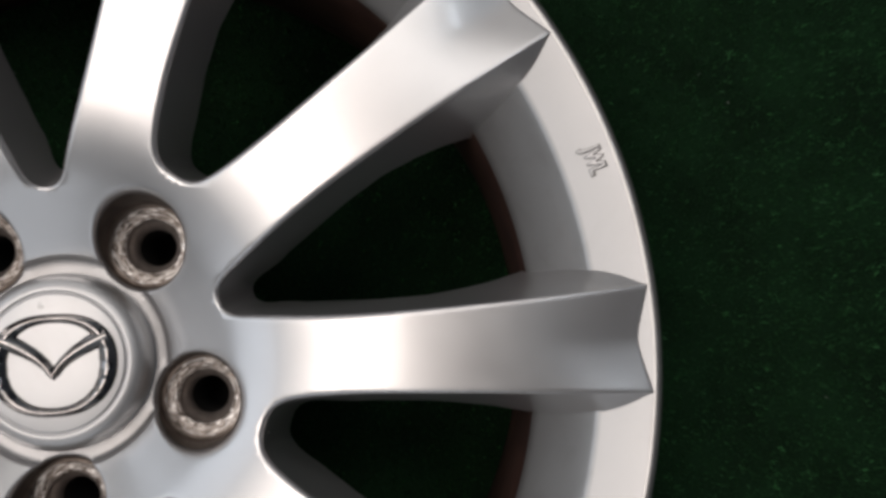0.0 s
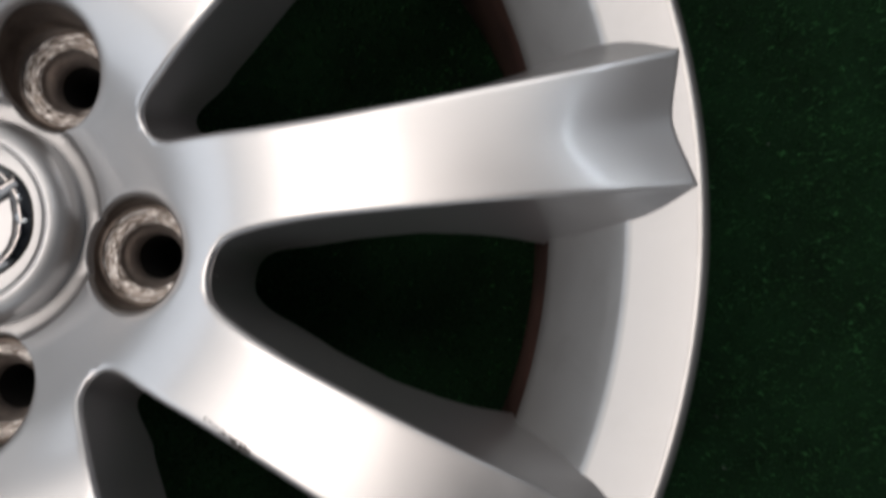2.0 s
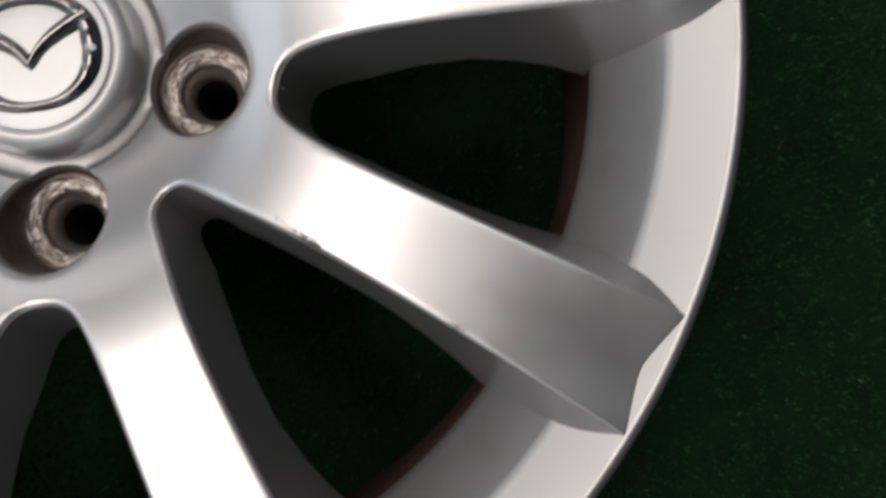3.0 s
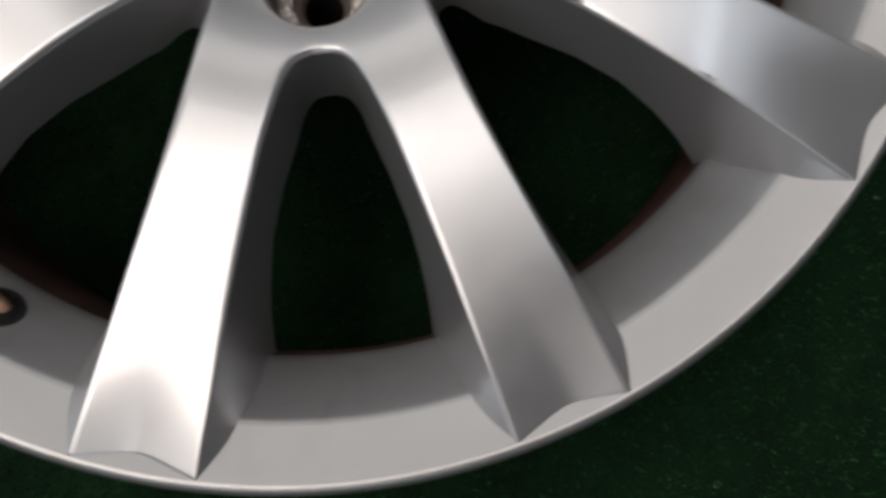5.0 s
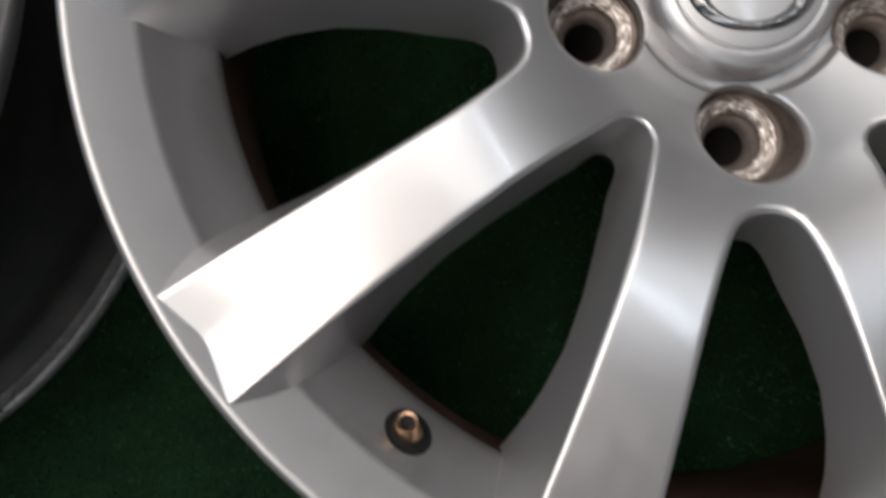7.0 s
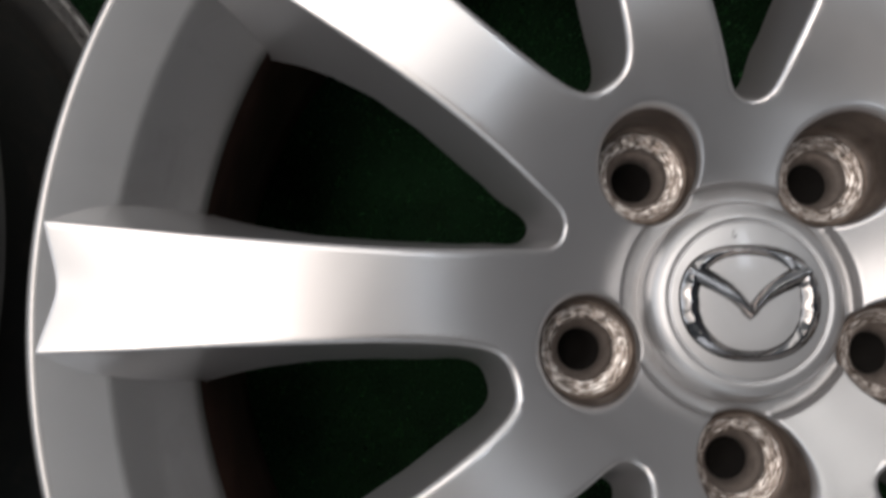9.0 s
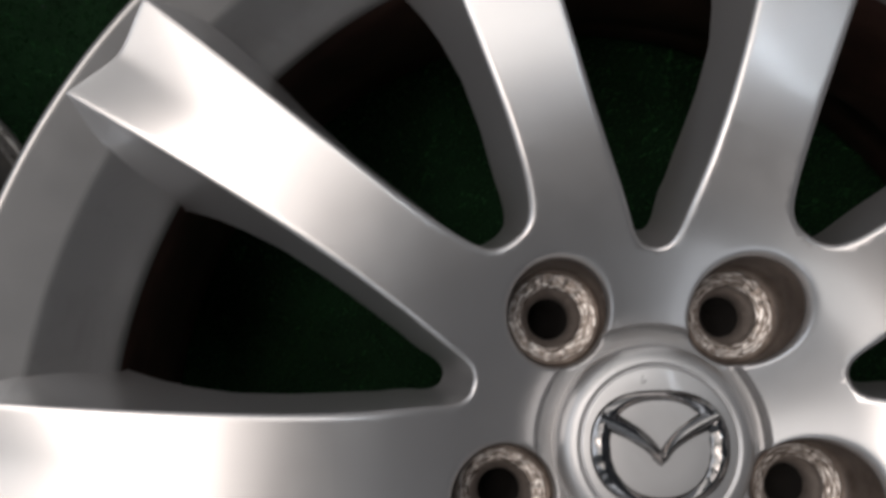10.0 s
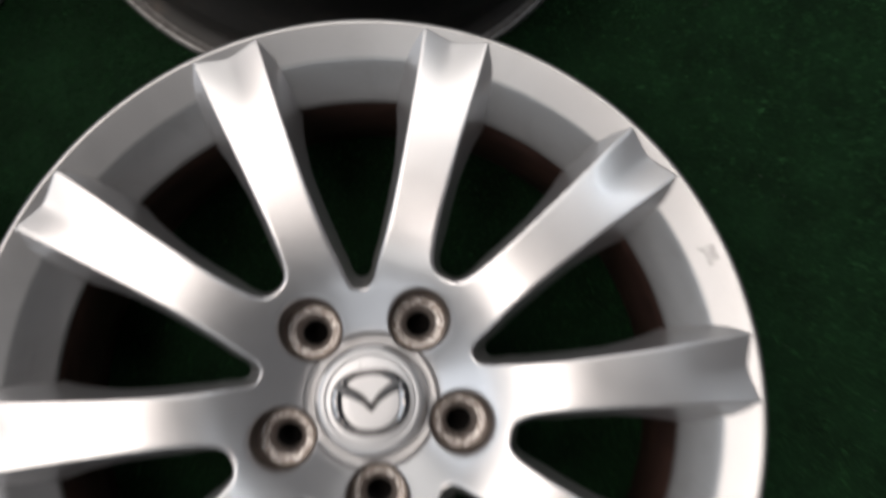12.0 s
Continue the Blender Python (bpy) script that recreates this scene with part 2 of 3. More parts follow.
def curve_points(pts, axis_deg):
    """Dense points of an outline from its apex outwards, with the way towards the window."""
    base = [polar(*p) for p in pts]
    mirror = Matrix.Rotation(radians(axis_deg), 3, "Z") @ Matrix.Diagonal((1, -1, 1)) @ Matrix.Rotation(radians(-axis_deg), 3, "Z")
    ctrl = [mirror @ base[2], mirror @ base[1], *base]
    dense = []
    for i in range(2, len(ctrl) - 1):
        p0, p1, p2 = ctrl[i - 1], ctrl[i], ctrl[i + 1]
        p3 = ctrl[i + 2] if i + 2 < len(ctrl) else p2 + (p2 - p1)
        t01, t12, t23 = [max((b - a).length, 1e-9) ** 0.5 for a, b in ((p0, p1), (p1, p2), (p2, p3))]
        m1 = (p2 - p1) + t12 * ((p1 - p0) / t01 - (p2 - p0) / (t01 + t12))
        m2 = (p2 - p1) + t12 * ((p3 - p2) / t23 - (p3 - p1) / (t12 + t23))
        for k in range(12):
            u = k / 12
            dense.append((2 * u ** 3 - 3 * u * u + 1) * p1 + (u ** 3 - 2 * u * u + u) * m1 + (3 * u * u - 2 * u ** 3) * p2 + (u ** 3 - u * u) * m2)
    dense.append(ctrl[-1])
    return dense


def outline(pts, axis_deg, side):
    """Stations of an outline: evenly by length up to R_ROOT, then by radius. Gives (place, outward normal)."""
    d = curve_points(pts, axis_deg)
    radius = [p.length for p in d]
    cut = next(i for i, r in enumerate(radius) if r > R_ROOT)
    f = (R_ROOT - radius[cut - 1]) / (radius[cut] - radius[cut - 1])
    near = d[:cut] + [d[cut - 1].lerp(d[cut], f)]
    run = [0.0]
    for a, b in zip(near, near[1:]):
        run.append(run[-1] + (b - a).length)

    def along(s):
        i = min(max(int(np.searchsorted(run, s)), 1), len(run) - 1)
        return near[i - 1].lerp(near[i], (s - run[i - 1]) / (run[i] - run[i - 1]))
    stations = [along(run[-1] * k / 22) for k in range(23)]
    for r in RADII:
        i = next(i for i, x in enumerate(radius) if x > r)
        stations.append(d[i - 1].lerp(d[i], (r - radius[i - 1]) / (radius[i] - radius[i - 1])))
    axis = polar(1, axis_deg)
    out = []
    for i, p in enumerate(stations):
        a = stations[max(i - 1, 0)]
        b = stations[min(i + 1, len(stations) - 1)]
        tangent = (b - a).normalized()
        n = Vector((-tangent.y, tangent.x, 0)) * side
        if i == 0:
            n = axis.copy()
        out.append((p, n))
    return out


ST_A, ST_B = outline(OUT_A, 0, -1), outline(OUT_B, 36, 1)
for st, side_deg in ((ST_A, 0), (ST_B, 36)):
    assert st[5][1].dot(polar(1, side_deg)) > -0.2
N_HUB, N_ALL = 22, 22 + len(RADII)


def draft(r):
    """Slope of a spoke's flank: steep at the hub, fanning out at the rim."""
    return float(np.interp(r, [0.10, 0.15, 0.175, 0.19, 0.200, 0.207, 0.2137, 0.222], [0.17, 0.20, 0.26, 0.33, 0.46, 0.64, 0.92, 1.05]))


def rail(p, n, r, axis, apex, push):
    """Section of a spoke's flank at one station, from the face down to the back."""
    rd = rho(r)
    inner = p - n * rd
    z0 = end_z(inner.length, top_z(inner.length))
    pts = [Vector((inner.x, inner.y, z0))]
    for deg in (20, 40, 60, 75):
        q = inner + n * rd * math.sin(radians(deg))
        pts.append(Vector((q.x, q.y, z0 - rd * (1 - math.cos(radians(deg))))))
    low = float(np.interp(r, [0.07, 0.092, 0.108, 0.13, 0.148, 0.165, 0.18, 0.195, 0.2115, 0.2165, 0.2185, 0.232], [-0.047, -0.046, -0.041, -0.032, -0.029, -0.031, -0.036, -0.044, -0.030, -0.014, -0.0075, -0.0055]))
    drop = z0 - rd - low
    for f in (0.02, 0.1, 0.2, 0.3, 0.45, 0.6, 0.8, 1.0):
        near = 1 - smooth01((r - apex) / 0.032)
        q = p + n * (0.016 * math.tanh(draft(r) * (1 - 0.62 * near) * drop * f / 0.016)) + axis * (push * near * drop * f)
        pts.append(Vector((q.x, q.y, z0 - rd - drop * f)))
    return pts


RAIL_A = [rail(p, n, p.length, polar(1, 0), 0.0875, 0.15) for p, n in ST_A]
RAIL_B = [rail(p, n, p.length, polar(1, 36), 0.0692, 0.36) for p, n in ST_B]
NR = len(RAIL_A[0])
NU = 22


def spoke_mesh(flip, name):
    verts, faces = [], []
    width = 2 * NR + NU - 1
    for k in range(N_HUB, N_ALL + 1):
        a, b = RAIL_A[k], RAIL_B[k]
        row = list(reversed(a))
        for u in range(1, NU):
            f = u / NU
            p = a[0].lerp(b[0], f)
            r = math.hypot(p.x, p.y)
            row.append(Vector((p.x, p.y, end_z(r, top_z(r) - groove(r, 2 * f - 1)))))
        row += list(b)
        verts += row
    rows = N_ALL - N_HUB + 1
    for i in range(rows - 1):
        for c in range(width):
            d = (c + 1) % width
            if c == width - 1:
                d = 0
            if c < width - 1:
                faces.append((i * width + c, i * width + d, (i + 1) * width + d, (i + 1) * width + c))
            else:
                faces.append((i * width + c, i * width, (i + 1) * width, (i + 1) * width + c))
    faces.append(tuple(range((rows - 1) * width, rows * width)))
    if flip:
        verts = [Vector((v.x, -v.y, v.z)) for v in verts]
    return mesh_from(name, verts, faces, M_SILVER, sharp=45)


def hub_mesh():
    from mathutils.geometry import delaunay_2d_cdt
    loop = []
    for j in range(5):
        rot = Matrix.Rotation(radians(72 * j), 3, "Z")
        back = Matrix.Diagonal((1, -1, 1))
        # anticlockwise: window B before, mirrored spoke, window A, spoke, up to the next window B
        seq = [back @ RAIL_B[k][0] for k in range(0, N_HUB + 1)]
        a, b = RAIL_A[N_HUB][0], RAIL_B[N_HUB][0]
        seq += [back @ b.lerp(a, u / NU) for u in range(1, NU)]
        seq += [back @ RAIL_A[k][0] for k in range(N_HUB, 0, -1)]
        seq += [RAIL_A[k][0] for k in range(0, N_HUB + 1)]
        seq += [a.lerp(b, u / NU) for u in range(1, NU)]
        seq += [RAIL_B[k][0] for k in range(N_HUB, 0, -1)]
        loop += [rot @ p for p in seq]
    pts = [Vector((p.x, p.y)) for p in loop]
    edges = [(i, (i + 1) % len(pts)) for i in range(len(pts))]

    def ring(cx, cy, r, n):
        s = len(pts)
        for i in range(n):
            t = 2 * math.pi * i / n
            pts.append(Vector((cx + r * math.cos(t), cy + r * math.sin(t))))
            edges.append((s + i, s + (i + 1) % n))
    centres = [polar(PCD, 72 * j) for j in range(5)]
    for r in (0.0352, 0.0375, 0.0400, 0.0412, 0.0419, 0.0424, 0.0428, 0.0432, 0.0436, 0.0446):
        ring(0, 0, r, 180)
    for c in centres:
        for k in (0, 0.0003, 0.0007, 0.0013, 0.0021, 0.0032):
            ring(c.x, c.y, BORE + k, 72)
    step = 0.0024
    g = random.Random(4)
    for i in range(-52, 53):
        for j in range(-52, 53):
            q = Vector((i * step + (j % 2) * step / 2, j * step * 0.87))
            if 0.0460 < q.length < 0.1115 and min((q - c.to_2d()).length for c in centres) > BORE + 0.0036:
                pts.append(q)
    vs, es, fs, *_ = delaunay_2d_cdt(pts, edges, [], 0, 1e-7)
    poly = np.array([(p.x, p.y) for p in loop])

    def inside(x, y):
        x1, y1 = poly[:, 0], poly[:, 1]
        x2, y2 = np.roll(x1, -1), np.roll(y1, -1)
        cross = ((y1 > y) != (y2 > y)) & (x < (x2 - x1) * (y - y1) / (y2 - y1 + 1e-15) + x1)
        return cross.sum() % 2 == 1
    verts = []
    for v in vs:
        z = top_z(v.length)
        mid = min((c.to_2d() for c in centres), key=lambda c: (v - c).length)
        out = (v - mid).normalized().dot(mid.normalized()) if (v - mid).length > 1e-6 else 0.0
        z -= float(np.interp(((v - mid).length - BORE) / (0.4 + 0.6 * smooth01(0.5 + 0.9 * out)), [0, 0.0003, 0.0007, 0.0013, 0.0021, 0.0032], [0.0028, 0.0016, 0.0008, 0.0003, 0.0001, 0.0]))
        verts.append(Vector((v.x, v.y, z)))
    faces = []
    for f in fs:
        c = sum((vs[i] for i in f), Vector((0, 0))) / len(f) * 0.9998
        if c.length < 0.0353 or min((c - q.to_2d()).length for q in centres) < BORE - 0.0001 or not inside(c.x, c.y):
            continue
        faces.append(tuple(f))
    # flanks of the ten windows' inner ends
    for j in range(5):
        rot = Matrix.Rotation(radians(72 * j), 3, "Z")
        for mirror in (False, True):
            for rails in (RAIL_A, RAIL_B):
                s = len(verts)
                for k in range(0, N_HUB + 1):
                    for p in rails[k]:
                        verts.append(rot @ Vector((p.x, -p.y if mirror else p.y, p.z)))
                for k in range(N_HUB):
                    for c in range(NR - 1):
                        q = (s + k * NR + c, s + k * NR + c + 1, s + (k + 1) * NR + c + 1, s + (k + 1) * NR + c)
                        faces.append(q)
    # throat of each bolt bore below its rounded edge
    for c in centres:
        s = len(verts)
        for i in range(72):
            t = 2 * math.pi * i / 72
            base = top_z((c + Vector((BORE * math.cos(t), BORE * math.sin(t), 0))).length) - 0.0028
            for r, f in ((BORE, 0.0), (BORE - 0.0003, 0.1), (BORE - 0.0006, 0.4), (BORE - 0.0009, 1.0)):
                verts.append(Vector((c.x + r * math.cos(t), c.y + r * math.sin(t), min(base, base * (1 - f) + (SEAT_Z - 0.002) * f))))
        for i in range(72):
            for k in range(3):
                a, b = s + i * 4 + k, s + ((i + 1) % 72) * 4 + k
                faces.append((a, b, b + 1, a + 1))
    return mesh_from("hub", verts, faces, M_SILVER, sharp=60)


FRONT = [(0.1924, -0.0362), (0.1927, -0.0346), (0.1934, -0.0330), (0.1945, -0.0312), (0.2020, -0.0208), (0.2078, -0.0132), (0.2110, -0.0091), (0.2115, -0.0086), (0.2121, -0.0081), (0.2127, -0.0077), (0.2134, -0.0073), (0.2180, -0.0047), (0.2220, -0.0024), (0.2284, 0.0012),
         (0.2300, 0.0021), (0.2309, 0.0026), (0.2317, 0.0028), (0.2326, 0.0025), (0.2336, 0.0016), (0.2346, 0.0000), (0.2353, -0.0022), (0.2357, -0.0050), (0.2354, -0.0082), (0.2340, -0.0104), (0.2290, -0.0114), (0.2200, -0.0122), (0.2170, -0.0150), (0.2165, -0.0300)]
INSIDE = [(0.1924, -0.0362), (0.1919, -0.0400), (0.1918, -0.0520), (0.1935, -0.0760), (0.1965, -0.1000), (0.1995, -0.1230), (0.2015, -0.1290), (0.2028, -0.1300), (0.2040, -0.1450), (0.2075, -0.1660), (0.2100, -0.1712)]
OUTSIDE = [(0.2165, -0.0300), (0.2140, -0.0345), (0.2060, -0.0460), (0.2000, -0.0540), (0.1985, -0.0620), (0.2000, -0.0960), (0.2020, -0.1060), (0.2090, -0.1280), (0.2145, -0.1350), (0.2165, -0.1400), (0.2165, -0.1540), (0.2172, -0.1575), (0.2190, -0.1600), (0.2240, -0.1628), (0.2290, -0.1640)]
FLANGE = [(0.2290, -0.1640), (0.2300, -0.1638), (0.2318, -0.1629), (0.2338, -0.1613), (0.2350, -0.1605), (0.2359, -0.1602), (0.2371, -0.1606), (0.2382, -0.1622), (0.2386, -0.1648), (0.2386, -0.1690), (0.2370, -0.1712), (0.2330, -0.1719), (0.2210, -0.1719), (0.2100, -0.1712)]

ME_SPOKE = [spoke_mesh(False, "spoke"), spoke_mesh(True, "spoke_mirrored")]
ME_HUB = hub_mesh()
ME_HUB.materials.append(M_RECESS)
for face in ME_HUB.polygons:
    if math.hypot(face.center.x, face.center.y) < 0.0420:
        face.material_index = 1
ME_FRONT = mesh_from("rim_front", *revolve(FRONT, 288), M_RIM)
ME_FRONT.materials.append(M_RIM_SHADED)
# Inner slope and lip take the darker copy, as painted shade.
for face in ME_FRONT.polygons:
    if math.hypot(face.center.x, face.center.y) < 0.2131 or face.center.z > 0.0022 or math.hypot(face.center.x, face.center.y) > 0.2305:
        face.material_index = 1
ME_INSIDE = mesh_from("barrel_inside", *revolve(INSIDE, 192), M_BROWN)
ME_FLANGE = mesh_from("rear_flange", *revolve(FLANGE, 240), M_FLANGE, sharp=50)
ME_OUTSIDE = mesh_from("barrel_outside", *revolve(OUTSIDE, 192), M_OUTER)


def bore_mesh():
    """Dusty wall of a bolt bore, from below its rounded edge down to the nut seat."""
    verts, faces = [], []
    for i in range(72):
        t = 2 * math.pi * i / 72
        base = top_z(math.hypot(PCD + BORE * math.cos(t), BORE * math.sin(t))) - 0.0036
        for r, f in ((BORE - 0.0004, 0.0), (BORE - 0.0008, 0.25), (BORE - 0.0011, 0.6), (BORE - 0.0014, 1.0)):
            verts.append((r * math.cos(t), r * math.sin(t), base * (1 - f) + min(SEAT_Z, base - 0.0006) * f + 0.0255))
        verts.append((0.0163 * math.cos(t), 0.0163 * math.sin(t), -0.0206))
    for i in range(72):
        for k in range(4):
            a, b = i * 5 + k, ((i + 1) % 72) * 5 + k
            faces.append((a, b, b + 1, a + 1))
    return mesh_from("bolt_bore", verts, faces, M_BORE)


ME_BORE = bore_mesh()


def seat_mesh():
    """Nut seat: chewed ring, inner step and through hole."""
    prof = [(0.0172, -0.0214), (0.0164, -0.0216), (0.0157, -0.0219), (0.0147, -0.0222), (0.0135, -0.0225), (0.0123, -0.0228), (0.0117, -0.0230), (0.0111, -0.0236)]
    verts, faces = revolve(prof, 90)
    g = random.Random(12)
    out = []
    for i, v in enumerate(verts):
        k = i % len(prof)
        rough = (0.0, 0.00025, 0.0004, 0.0004, 0.0004, 0.00025, 0.0002, 0.0001)[k]
        out.append((v[0] * (1 + g.uniform(-1, 1) * rough * 25), v[1] * (1 + g.uniform(-1, 1) * rough * 25), v[2] + g.uniform(-1, 1) * rough))
    return mesh_from("bolt_seat", out, faces, M_BARE, sharp=50)


ME_SEAT = seat_mesh()
ME_STEP = mesh_from("inner_step", *revolve([(0.0113, -0.0233), (0.0108, -0.0252), (0.0103, -0.0264), (0.0098, -0.0271), (0.0093, -0.0279), (0.0089, -0.0290), (0.0084, -0.0300), (0.0081, -0.0312), (0.0079, -0.0335)], 72), M_STEP, sharp=40)
# Black lining and an added floor put the hole's shade into colour.
ME_THROUGH = mesh_from("through_hole", *revolve([(0.0080, -0.0330), (0.0079, -0.0350), (0.0079, -0.0660), (0.0, -0.0661)], 48), M_SHADE)
ME_PAD = mesh_from("mounting_pad", *revolve([(0.0353, -0.0500), (0.0340, -0.0530), (0.0340, -0.0980), (0.0440, -0.0980), (0.0450, -0.0900)], 96), M_OUTER, sharp=40)
ME_PAD_RING = mesh_from("mounting_ring", *revolve([(0.0630, -0.0900), (0.0638, -0.0980), (0.0690, -0.0980), (0.0702, -0.0760), (0.0710, -0.0660)], 96), M_OUTER, sharp=40)

CAP = [(0.0, -0.0284), (0.0120, -0.0284), (0.0266, -0.0286), (0.0273, -0.0288), (0.0276, -0.0294), (0.0279, -0.0294), (0.0282, -0.0287), (0.0288, -0.0285), (0.0296, -0.0286), (0.0306, -0.0289), (0.0318, -0.0294), (0.0329, -0.0302), (0.0338, -0.0313), (0.0346, -0.0327), (0.0352, -0.0345), (0.0356, -0.0368), (0.0358, -0.0400), (0.0360, -0.0500)]
ME_CAP = mesh_from("centre_cap", *revolve(CAP, 144), M_CAP)


def strip(path, half, height, closed, base):
    """A ridge with a flat back along a path: half-width and height per point."""
    verts, faces, n = [], [], len(path)
    shape = [(-1.0, 0.0), (-0.96, 0.42), (-0.88, 0.52), (-0.08, 0.98), (0.08, 0.98), (0.88, 0.52), (0.96, 0.42), (1.0, 0.0)]
    for i, p in enumerate(path):
        a = path[(i - 1) % n] if closed or i > 0 else p
        b = path[(i + 1) % n] if closed or i < n - 1 else p
        t = (b - a).normalized()
        side = Vector((-t.y, t.x, 0))
        for x, y in shape:
            verts.append(p + side * (x * half(i / n)) + Vector((0, 0, base + y * height(i / n))))
    m = len(shape)
    for i in range(n if closed else n - 1):
        j = (i + 1) % n
        for k in range(m - 1):
            faces.append((i * m + k, j * m + k, j * m + k + 1, i * m + k + 1))
    if not closed:
        faces.append(tuple(range(m)))
        faces.append(tuple(range((n - 1) * m, n * m)))
    return verts, faces


def emblem_ring(extra, rise):
    path = []
    for i in range(120):
        a = 2 * math.pi * i / 120
        c, s = math.cos(a), math.sin(a)
        x = 0.0209 * math.copysign(abs(c) ** 0.84, c) * (1 - 0.07 * max(-s, 0.0) ** 2)
        y = (0.0173 if s > 0 else 0.0192) * math.copysign(abs(s) ** 0.86, s)
        path.append(Vector((x, y, 0)))
    return strip(path, lambda u: 0.0014 + extra + 0.0018 * abs(math.cos(2 * math.pi * u)) ** 1.6, lambda u: rise * (1 + 0.10 * math.sin(44 * math.pi * u) * abs(math.cos(2 * math.pi * u)) ** 3), True, -0.0288)


def emblem_wing(extra, rise):
    path = []
    for i in range(49):
        u = i / 24 - 1
        v = math.sqrt(u * u + 0.0005)
        path.append(Vector((0.0206 * u, -0.0080 + 0.0181 * v ** 0.48, 0)))
    return strip(path, lambda u: 0.0016 + extra + 0.0011 * smooth01(abs(2 * u - 1) / 0.5), lambda u: rise, False, -0.0288)


ME_RING = mesh_from("emblem_ring", *emblem_ring(0.0, 0.0024), M_CHROME, sharp=22)
ME_WING = mesh_from("emblem_wing", *emblem_wing(0.0, 0.0030), M_CHROME, sharp=22)
# Shadow round the emblem, laid on as wider dark strips under the chrome.
ME_RING_SHADOW = mesh_from("emblem_ring_shadow", *emblem_ring(0.0005, 0.0007), M_SHADE)
ME_WING_SHADOW = mesh_from("emblem_wing_shadow", *emblem_wing(0.0008, 0.0007), M_SHADE)


def build_wheel():
    w = new("alloy_wheel")
    w.matrix_world = pose(0, 0, H)
    part("rim", ME_FRONT, w)
    part("inner_barrel", ME_INSIDE, w, "barrel inside brown with brake dust")
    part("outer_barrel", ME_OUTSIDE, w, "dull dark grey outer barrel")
    part("rear_flange", ME_FLANGE, w, "scuffed silver rear flange")
    part("hub", ME_HUB, w, "", pose(0, 0, 0, 0, 0, 54))
    part("mounting_pad", ME_PAD, w, "dull grey mounting pad under the hub")
    part("mounting_ring", ME_PAD_RING, w, "dull grey outer ring of the mounting pad")
    for j in range(5):
        turn = pose(0, 0, 0, 0, 0, 54 + 72 * j)
        part("spoke", ME_SPOKE[0], w, "", turn)
        part("spoke", ME_SPOKE[1], w, "", turn)
        bore = part("bolt_hole", ME_BORE, w, "dusty brown bolt bore", turn @ pose(PCD, 0, -0.0255))
        part("seat", ME_SEAT, bore, "scuffed bare metal nut seat", pose(0, 0, 0))
        part("inner_step", ME_STEP, bore, "dull grey inner step", pose(0, 0, 0))
        part("through_hole", ME_THROUGH, bore, "through hole lined black for its shade, closed below", pose(0, 0, 0))
    cap = part("centre_cap", ME_CAP, w, "round silver centre cap")
    part("emblem_ring", ME_RING, cap, "chrome oval ring")
    part("emblem_wing", ME_WING, cap, "chrome winged bar")
    part("ring_groove", ME_RING_SHADOW, cap, "painted shadow gap round the oval ring")
    part("wing_groove", ME_WING_SHADOW, cap, "painted shadow gap round the winged bar")
    return w


# ---- valve and marks of the main wheel ----
VALVE_DEG = math.degrees(math.atan2(-0.1632, -0.1192))


def valve(parent):
    turn = pose(0, 0, 0, 0, 0, VALVE_DEG)
    base = part("valve_stem", mesh_from("valve_base", *revolve([(0.0, 0.0022), (0.0050, 0.0022), (0.0058, 0.0014), (0.0066, 0.0004), (0.0076, 0.0002), (0.0084, 0.0006), (0.0088, 0.0007), (0.0092, -0.001)], 48), M_RUBBER), parent, "black rubber valve base", turn @ pose(0.2016, 0, -0.0213, 0, -52, 0))
    tube = mesh_from("valve_tube", *revolve([(0.0, 0.0042), (0.0015, 0.0042), (0.0019, 0.0066), (0.0030, 0.0070), (0.0035, 0.0064), (0.0035, 0.0058), (0.0032, 0.0056), (0.0036, 0.0052), (0.0036, 0.0040), (0.0041, 0.0034), (0.0043, 0.0000)], 40), M_BRASS, sharp=50)
    lean = pose(0, 0, 0, 20, 24, 0) @ Matrix.Scale(1.2, 4)
    part("valve_tube", tube, base, "brass threaded valve tube", lean)
    # Shallow disc coloured near black as the shade inside the tube.
    part("valve_opening", mesh_from("valve_opening", *revolve([(0.0, 0.0060), (0.0013, 0.0060), (0.0019, 0.0068), (0.0021, 0.00695)], 24), M_SHADE), base, "valve tube opening with its shade painted on", lean)


PLAIN = tagged(build_wheel(), "silver ten-spoke alloy wheel without tyre, lying face up on the carpet", "alloy wheel", "alloy wheels")
PLAIN.matrix_world = pose(-0.4815, 0.000, H, 0, 0, 12)
wheel = tagged(build_wheel(), "silver ten-spoke alloy wheel without tyre, lying face up", "alloy wheel", "alloy wheels")
valve(wheel)


def chip(parent, x, y, size, seed):
    """A small ragged patch where the paint has come off a spoke's edge."""
    g = random.Random(seed)
    r = math.hypot(x, y)
    n = 11
    verts = [Vector((x, y, top_z(r) - 0.0003))]
    for i in range(n):
        a = 2 * math.pi * i / n
        k = 1.1 * size * g.uniform(0.35, 1.0)
        px, py = x + 1.7 * k * math.cos(a) * 0.78 - k * math.sin(a) * 0.4, y - 1.7 * k * math.cos(a) * 0.62 - k * math.sin(a) * 0.5
        verts.append(Vector((px, py, top_z(math.hypot(px, py)) + 0.00012)))
    faces = [(0, 1 + i, 1 + (i + 1) % n) for i in range(n)]
    return part("paint_chip", mesh_from("paint_chip", verts, faces, M_CHIP_SHADE, smooth=False), parent, "dark chip in the silver paint")


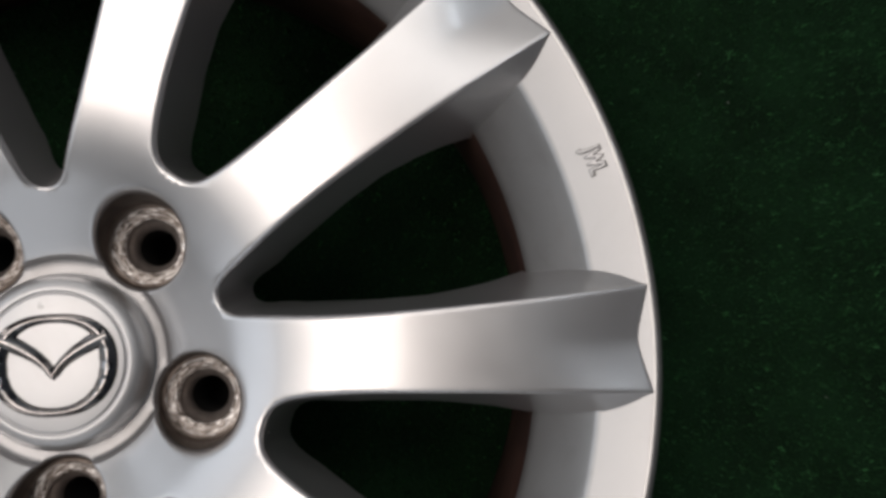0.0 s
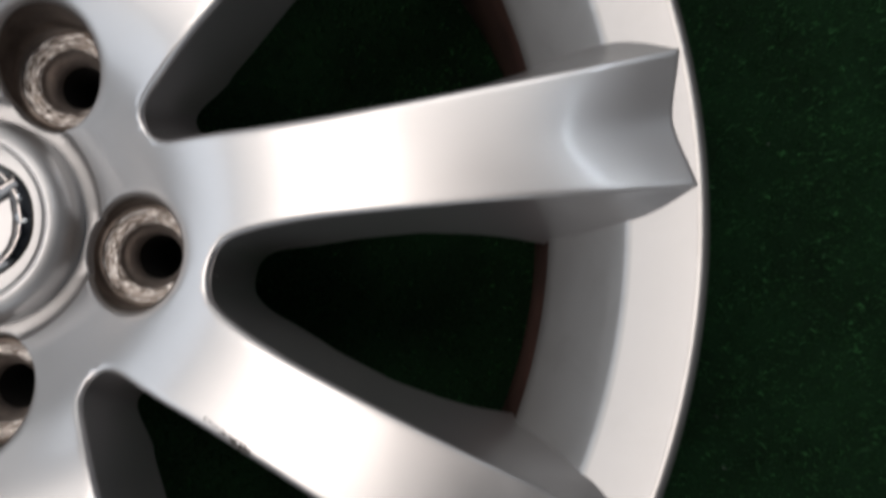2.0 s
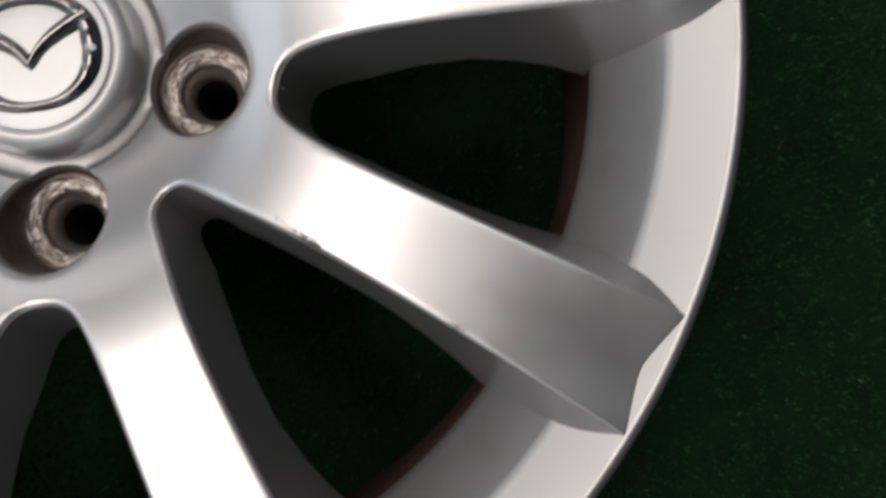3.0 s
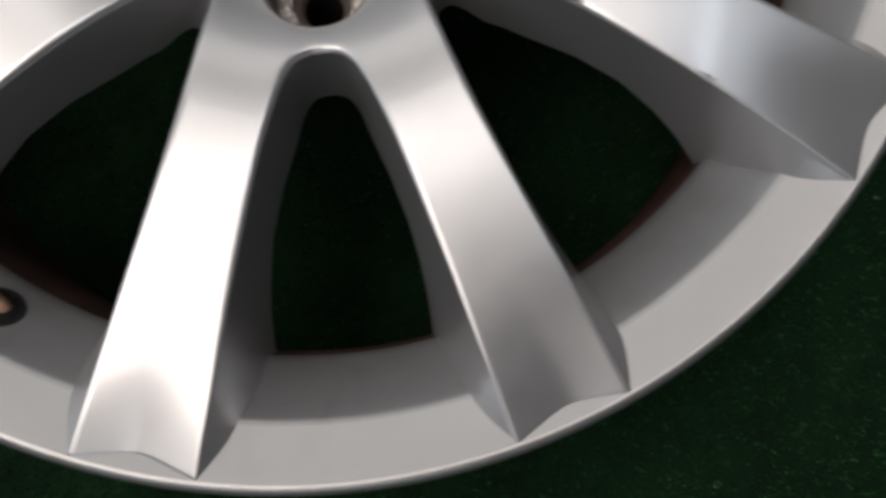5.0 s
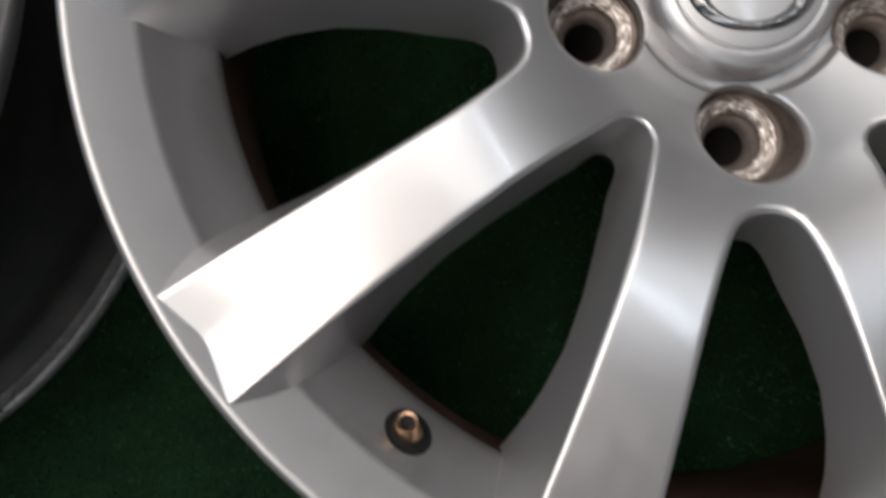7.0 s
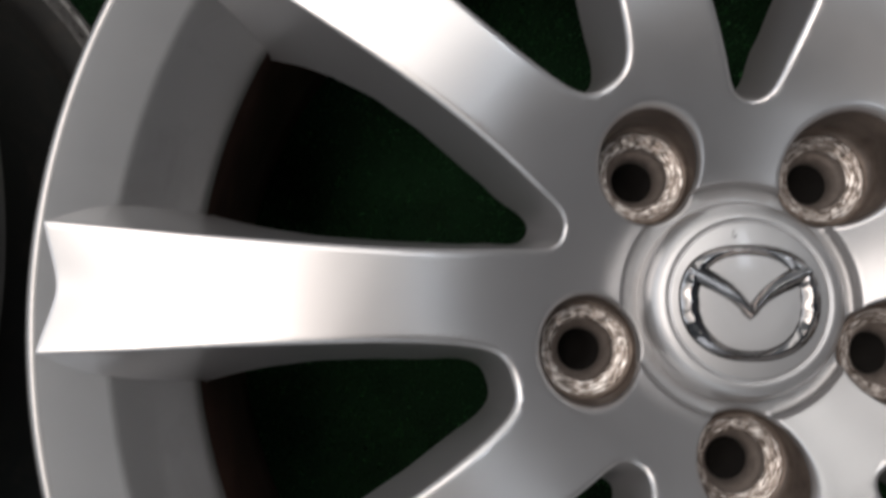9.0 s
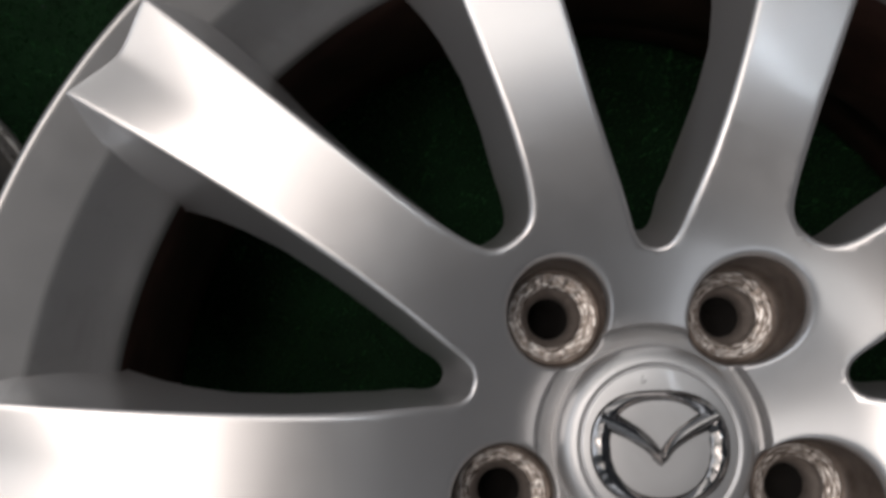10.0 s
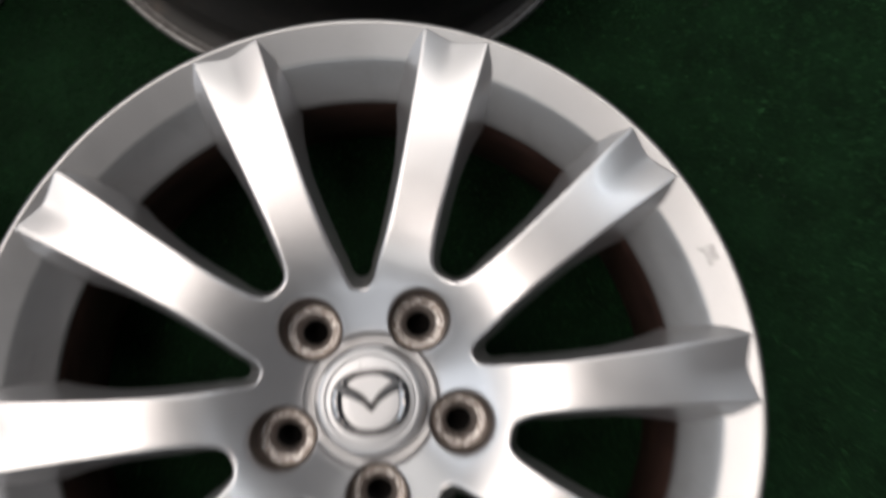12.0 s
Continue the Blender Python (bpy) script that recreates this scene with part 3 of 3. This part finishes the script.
for i, (x, y, size) in enumerate(((0.0775, -0.0719, 0.0012), (0.0798, -0.0739, 0.0010), (0.0819, -0.0757, 0.0013), (0.0838, -0.0773, 0.0015), (0.0858, -0.0789, 0.0018), (0.0870, -0.0801, 0.0019), (0.0886, -0.0814, 0.0012), (0.1282, -0.1130, 0.0014), (0.1268, -0.1119, 0.0011), (0.1254, -0.1109, 0.0008), (0.0838, -0.0300, 0.0006))):
    chip(wheel, x + 0.0009, y + 0.0010, size, 30 + i)


def raised_mark(parent):
    """The raised test mark on the rim's slope."""
    text = bpy.data.curves.new("mark", "FONT")
    text.body, text.size, text.extrude, text.bevel_depth = "JWL", 0.0092, 0.00080, 0.00035
    text.align_x, text.align_y = "CENTER", "CENTER"
    ob = bpy.data.objects.new("mark", text)
    scene.collection.objects.link(ob)

    def solid(material):
        bpy.context.view_layer.update()
        me = bpy.data.meshes.new_from_object(ob.evaluated_get(bpy.context.evaluated_depsgraph_get()))
        me.transform(Matrix.Diagonal((0.66, 1, 1, 1)))
        me.materials.clear()
        me.materials.append(material)
        return me

    lean = math.degrees(math.atan2(0.0031, 0.006))
    at = pose(0, 0, 0, 0, 0, 18.0) @ pose(0.2236, 0, -0.00105, 0, -lean, 0) @ pose(0, 0, 0, 0, 0, -90)
    letters = part("raised_mark", solid(M_MARK_SHADED), parent, "raised letters on the rim", at)
    # Shading round the letters as a dark, flat, wider copy beneath them.
    text.extrude, text.bevel_depth, text.offset = 0.00022, 0.0, 0.0006
    part("dirt_line", solid(M_CHIP_SHADE), letters, "painted shading round the raised letters")
    bpy.data.objects.remove(ob)


raised_mark(wheel)


def scratch(parent, points, half):
    path = [Vector((x, y, 0)) for x, y in points]
    return part("scratch", mesh_from("scratch", *strip(path, lambda u: half, lambda u: 0.0001, False, -0.0286), M_CHIP_SHADE), parent, "dark scratch in the cap's paint")


CAP_OB = next(o for o in wheel.children if o.name.startswith("centre_cap"))
scratch(CAP_OB, ((-0.0056, 0.0216), (-0.0053, 0.0228), (-0.0049, 0.0242)), 0.00012)
scratch(CAP_OB, ((-0.0050, 0.0212), (-0.0044, 0.0221), (-0.0037, 0.0226)), 0.00022)


def neighbour(x, y, turn, label):
    w = copy_thing(PLAIN, pose(x, y, H, 0, 0, turn))
    return tagged(w, label)


# ---- floor and room ----


def box_mesh(name, lo, hi, material):
    v = [(x, y, z) for x in (lo[0], hi[0]) for y in (lo[1], hi[1]) for z in (lo[2], hi[2])]
    f = [(0, 1, 3, 2), (4, 6, 7, 5), (0, 4, 5, 1), (2, 3, 7, 6), (0, 2, 6, 4), (1, 5, 7, 3)]
    return mesh_from(name, v, f, material, smooth=False)


ROOM, EAST = 2.4, 1.25
M_PANEL = simple("shade_panel_paint", (0.10, 0.118, 0.145), 0.7, 0.0, 6)
# Paint of the unseen east wall, made dark to dim reflections from there.
M_SLATE = simple("slate_wall_paint", (0.060, 0.072, 0.092), 0.7, 0.0, 6)
tagged(new("floor", box_mesh("floor", (-ROOM, -ROOM, -0.06), (EAST, ROOM, 0.0), M_FELT)), "dark green needle felt carpet", "carpet", kind="structure")
for nm, lo, hi, paint in (("wall_north", (-ROOM, ROOM, 0), (EAST, ROOM + 0.12, 2.5), M_WALL), ("wall_south", (-ROOM, -ROOM - 0.12, 0), (EAST, -ROOM, 2.5), M_WALL),
                          ("wall_west", (-ROOM - 0.12, -ROOM - 0.12, 0), (-ROOM, ROOM + 0.12, 2.5), M_WALL), ("wall_east", (EAST, -ROOM - 0.12, 0), (EAST + 0.12, ROOM + 0.12, 2.5), M_SLATE)):
    tagged(new(nm, box_mesh(nm, lo, hi, paint)), "unseen dark slate wall, added to darken the east side" if paint == M_SLATE else "plain grey painted wall", "wall", kind="structure")
tagged(new("ceiling", box_mesh("ceiling", (-ROOM - 0.12, -ROOM - 0.12, 2.5), (EAST + 0.12, ROOM + 0.12, 2.6), M_CEIL)), "plain pale painted ceiling", "ceiling", kind="structure")

neighbour(0.002, 0.4895, 47, "silver alloy wheel without tyre, lying beside two others")
neighbour(-0.4790, 0.4820, 5, "silver alloy wheel without tyre, lying at the corner of the group")


def pile(name, count, box, low, high, half, material, seed, lean):
    """Many short upright blades in one mesh."""
    g = np.random.default_rng(seed)
    x, y = g.uniform(box[0], box[1], count), g.uniform(box[2], box[3], count)
    h, a = g.uniform(low, high, count), g.uniform(0, 2 * math.pi, count)
    b, k = g.uniform(0, 2 * math.pi, count), g.uniform(0, lean, count) * h
    w = half * g.uniform(0.6, 1.3, count)
    dx, dy = np.cos(a) * w, np.sin(a) * w
    tx, ty = x + np.cos(b) * k, y + np.sin(b) * k
    z0 = np.full(count, -0.0005)
    v = np.stack([np.stack([x - dx, y - dy, z0], 1), np.stack([x + dx, y + dy, z0], 1), np.stack([tx + dx * 0.5, ty + dy * 0.5, h], 1), np.stack([tx - dx * 0.5, ty - dy * 0.5, h], 1)], 1)
    me = bpy.data.meshes.new(name)
    me.vertices.add(4 * count)
    me.vertices.foreach_set("co", v.ravel())
    me.loops.add(4 * count)
    me.loops.foreach_set("vertex_index", np.arange(4 * count, dtype=np.int32))
    me.polygons.add(count)
    me.polygons.foreach_set("loop_start", np.arange(0, 4 * count, 4, dtype=np.int32))
    me.update(calc_edges=True)
    me.materials.append(material)
    return new(name, me)


tagged(pile("carpet_pile", 480000, (-0.72, 0.62, -0.50, 0.72), 0.0014, 0.0040, 0.00030, M_FIBRE, 5, 0.8), "short dark green felt fibres of the carpet", "carpet pile", kind="stuff")
tagged(pile("lint", 130, (-0.72, 0.62, -0.50, 0.72), 0.0038, 0.0046, 0.00040, M_LINT, 9, 0.12), "tiny pale lint specks on the carpet", "lint", kind="stuff")

# Added unseen panel, dark so that the wheel reflects less from this side.
tagged(new("ceiling_panel", box_mesh("ceiling_panel", (-0.16, -ROOM, 2.44), (EAST, 0.42, 2.496), M_PANEL)), "unseen slate panel added under the ceiling to darken reflections", "ceiling", kind="structure")
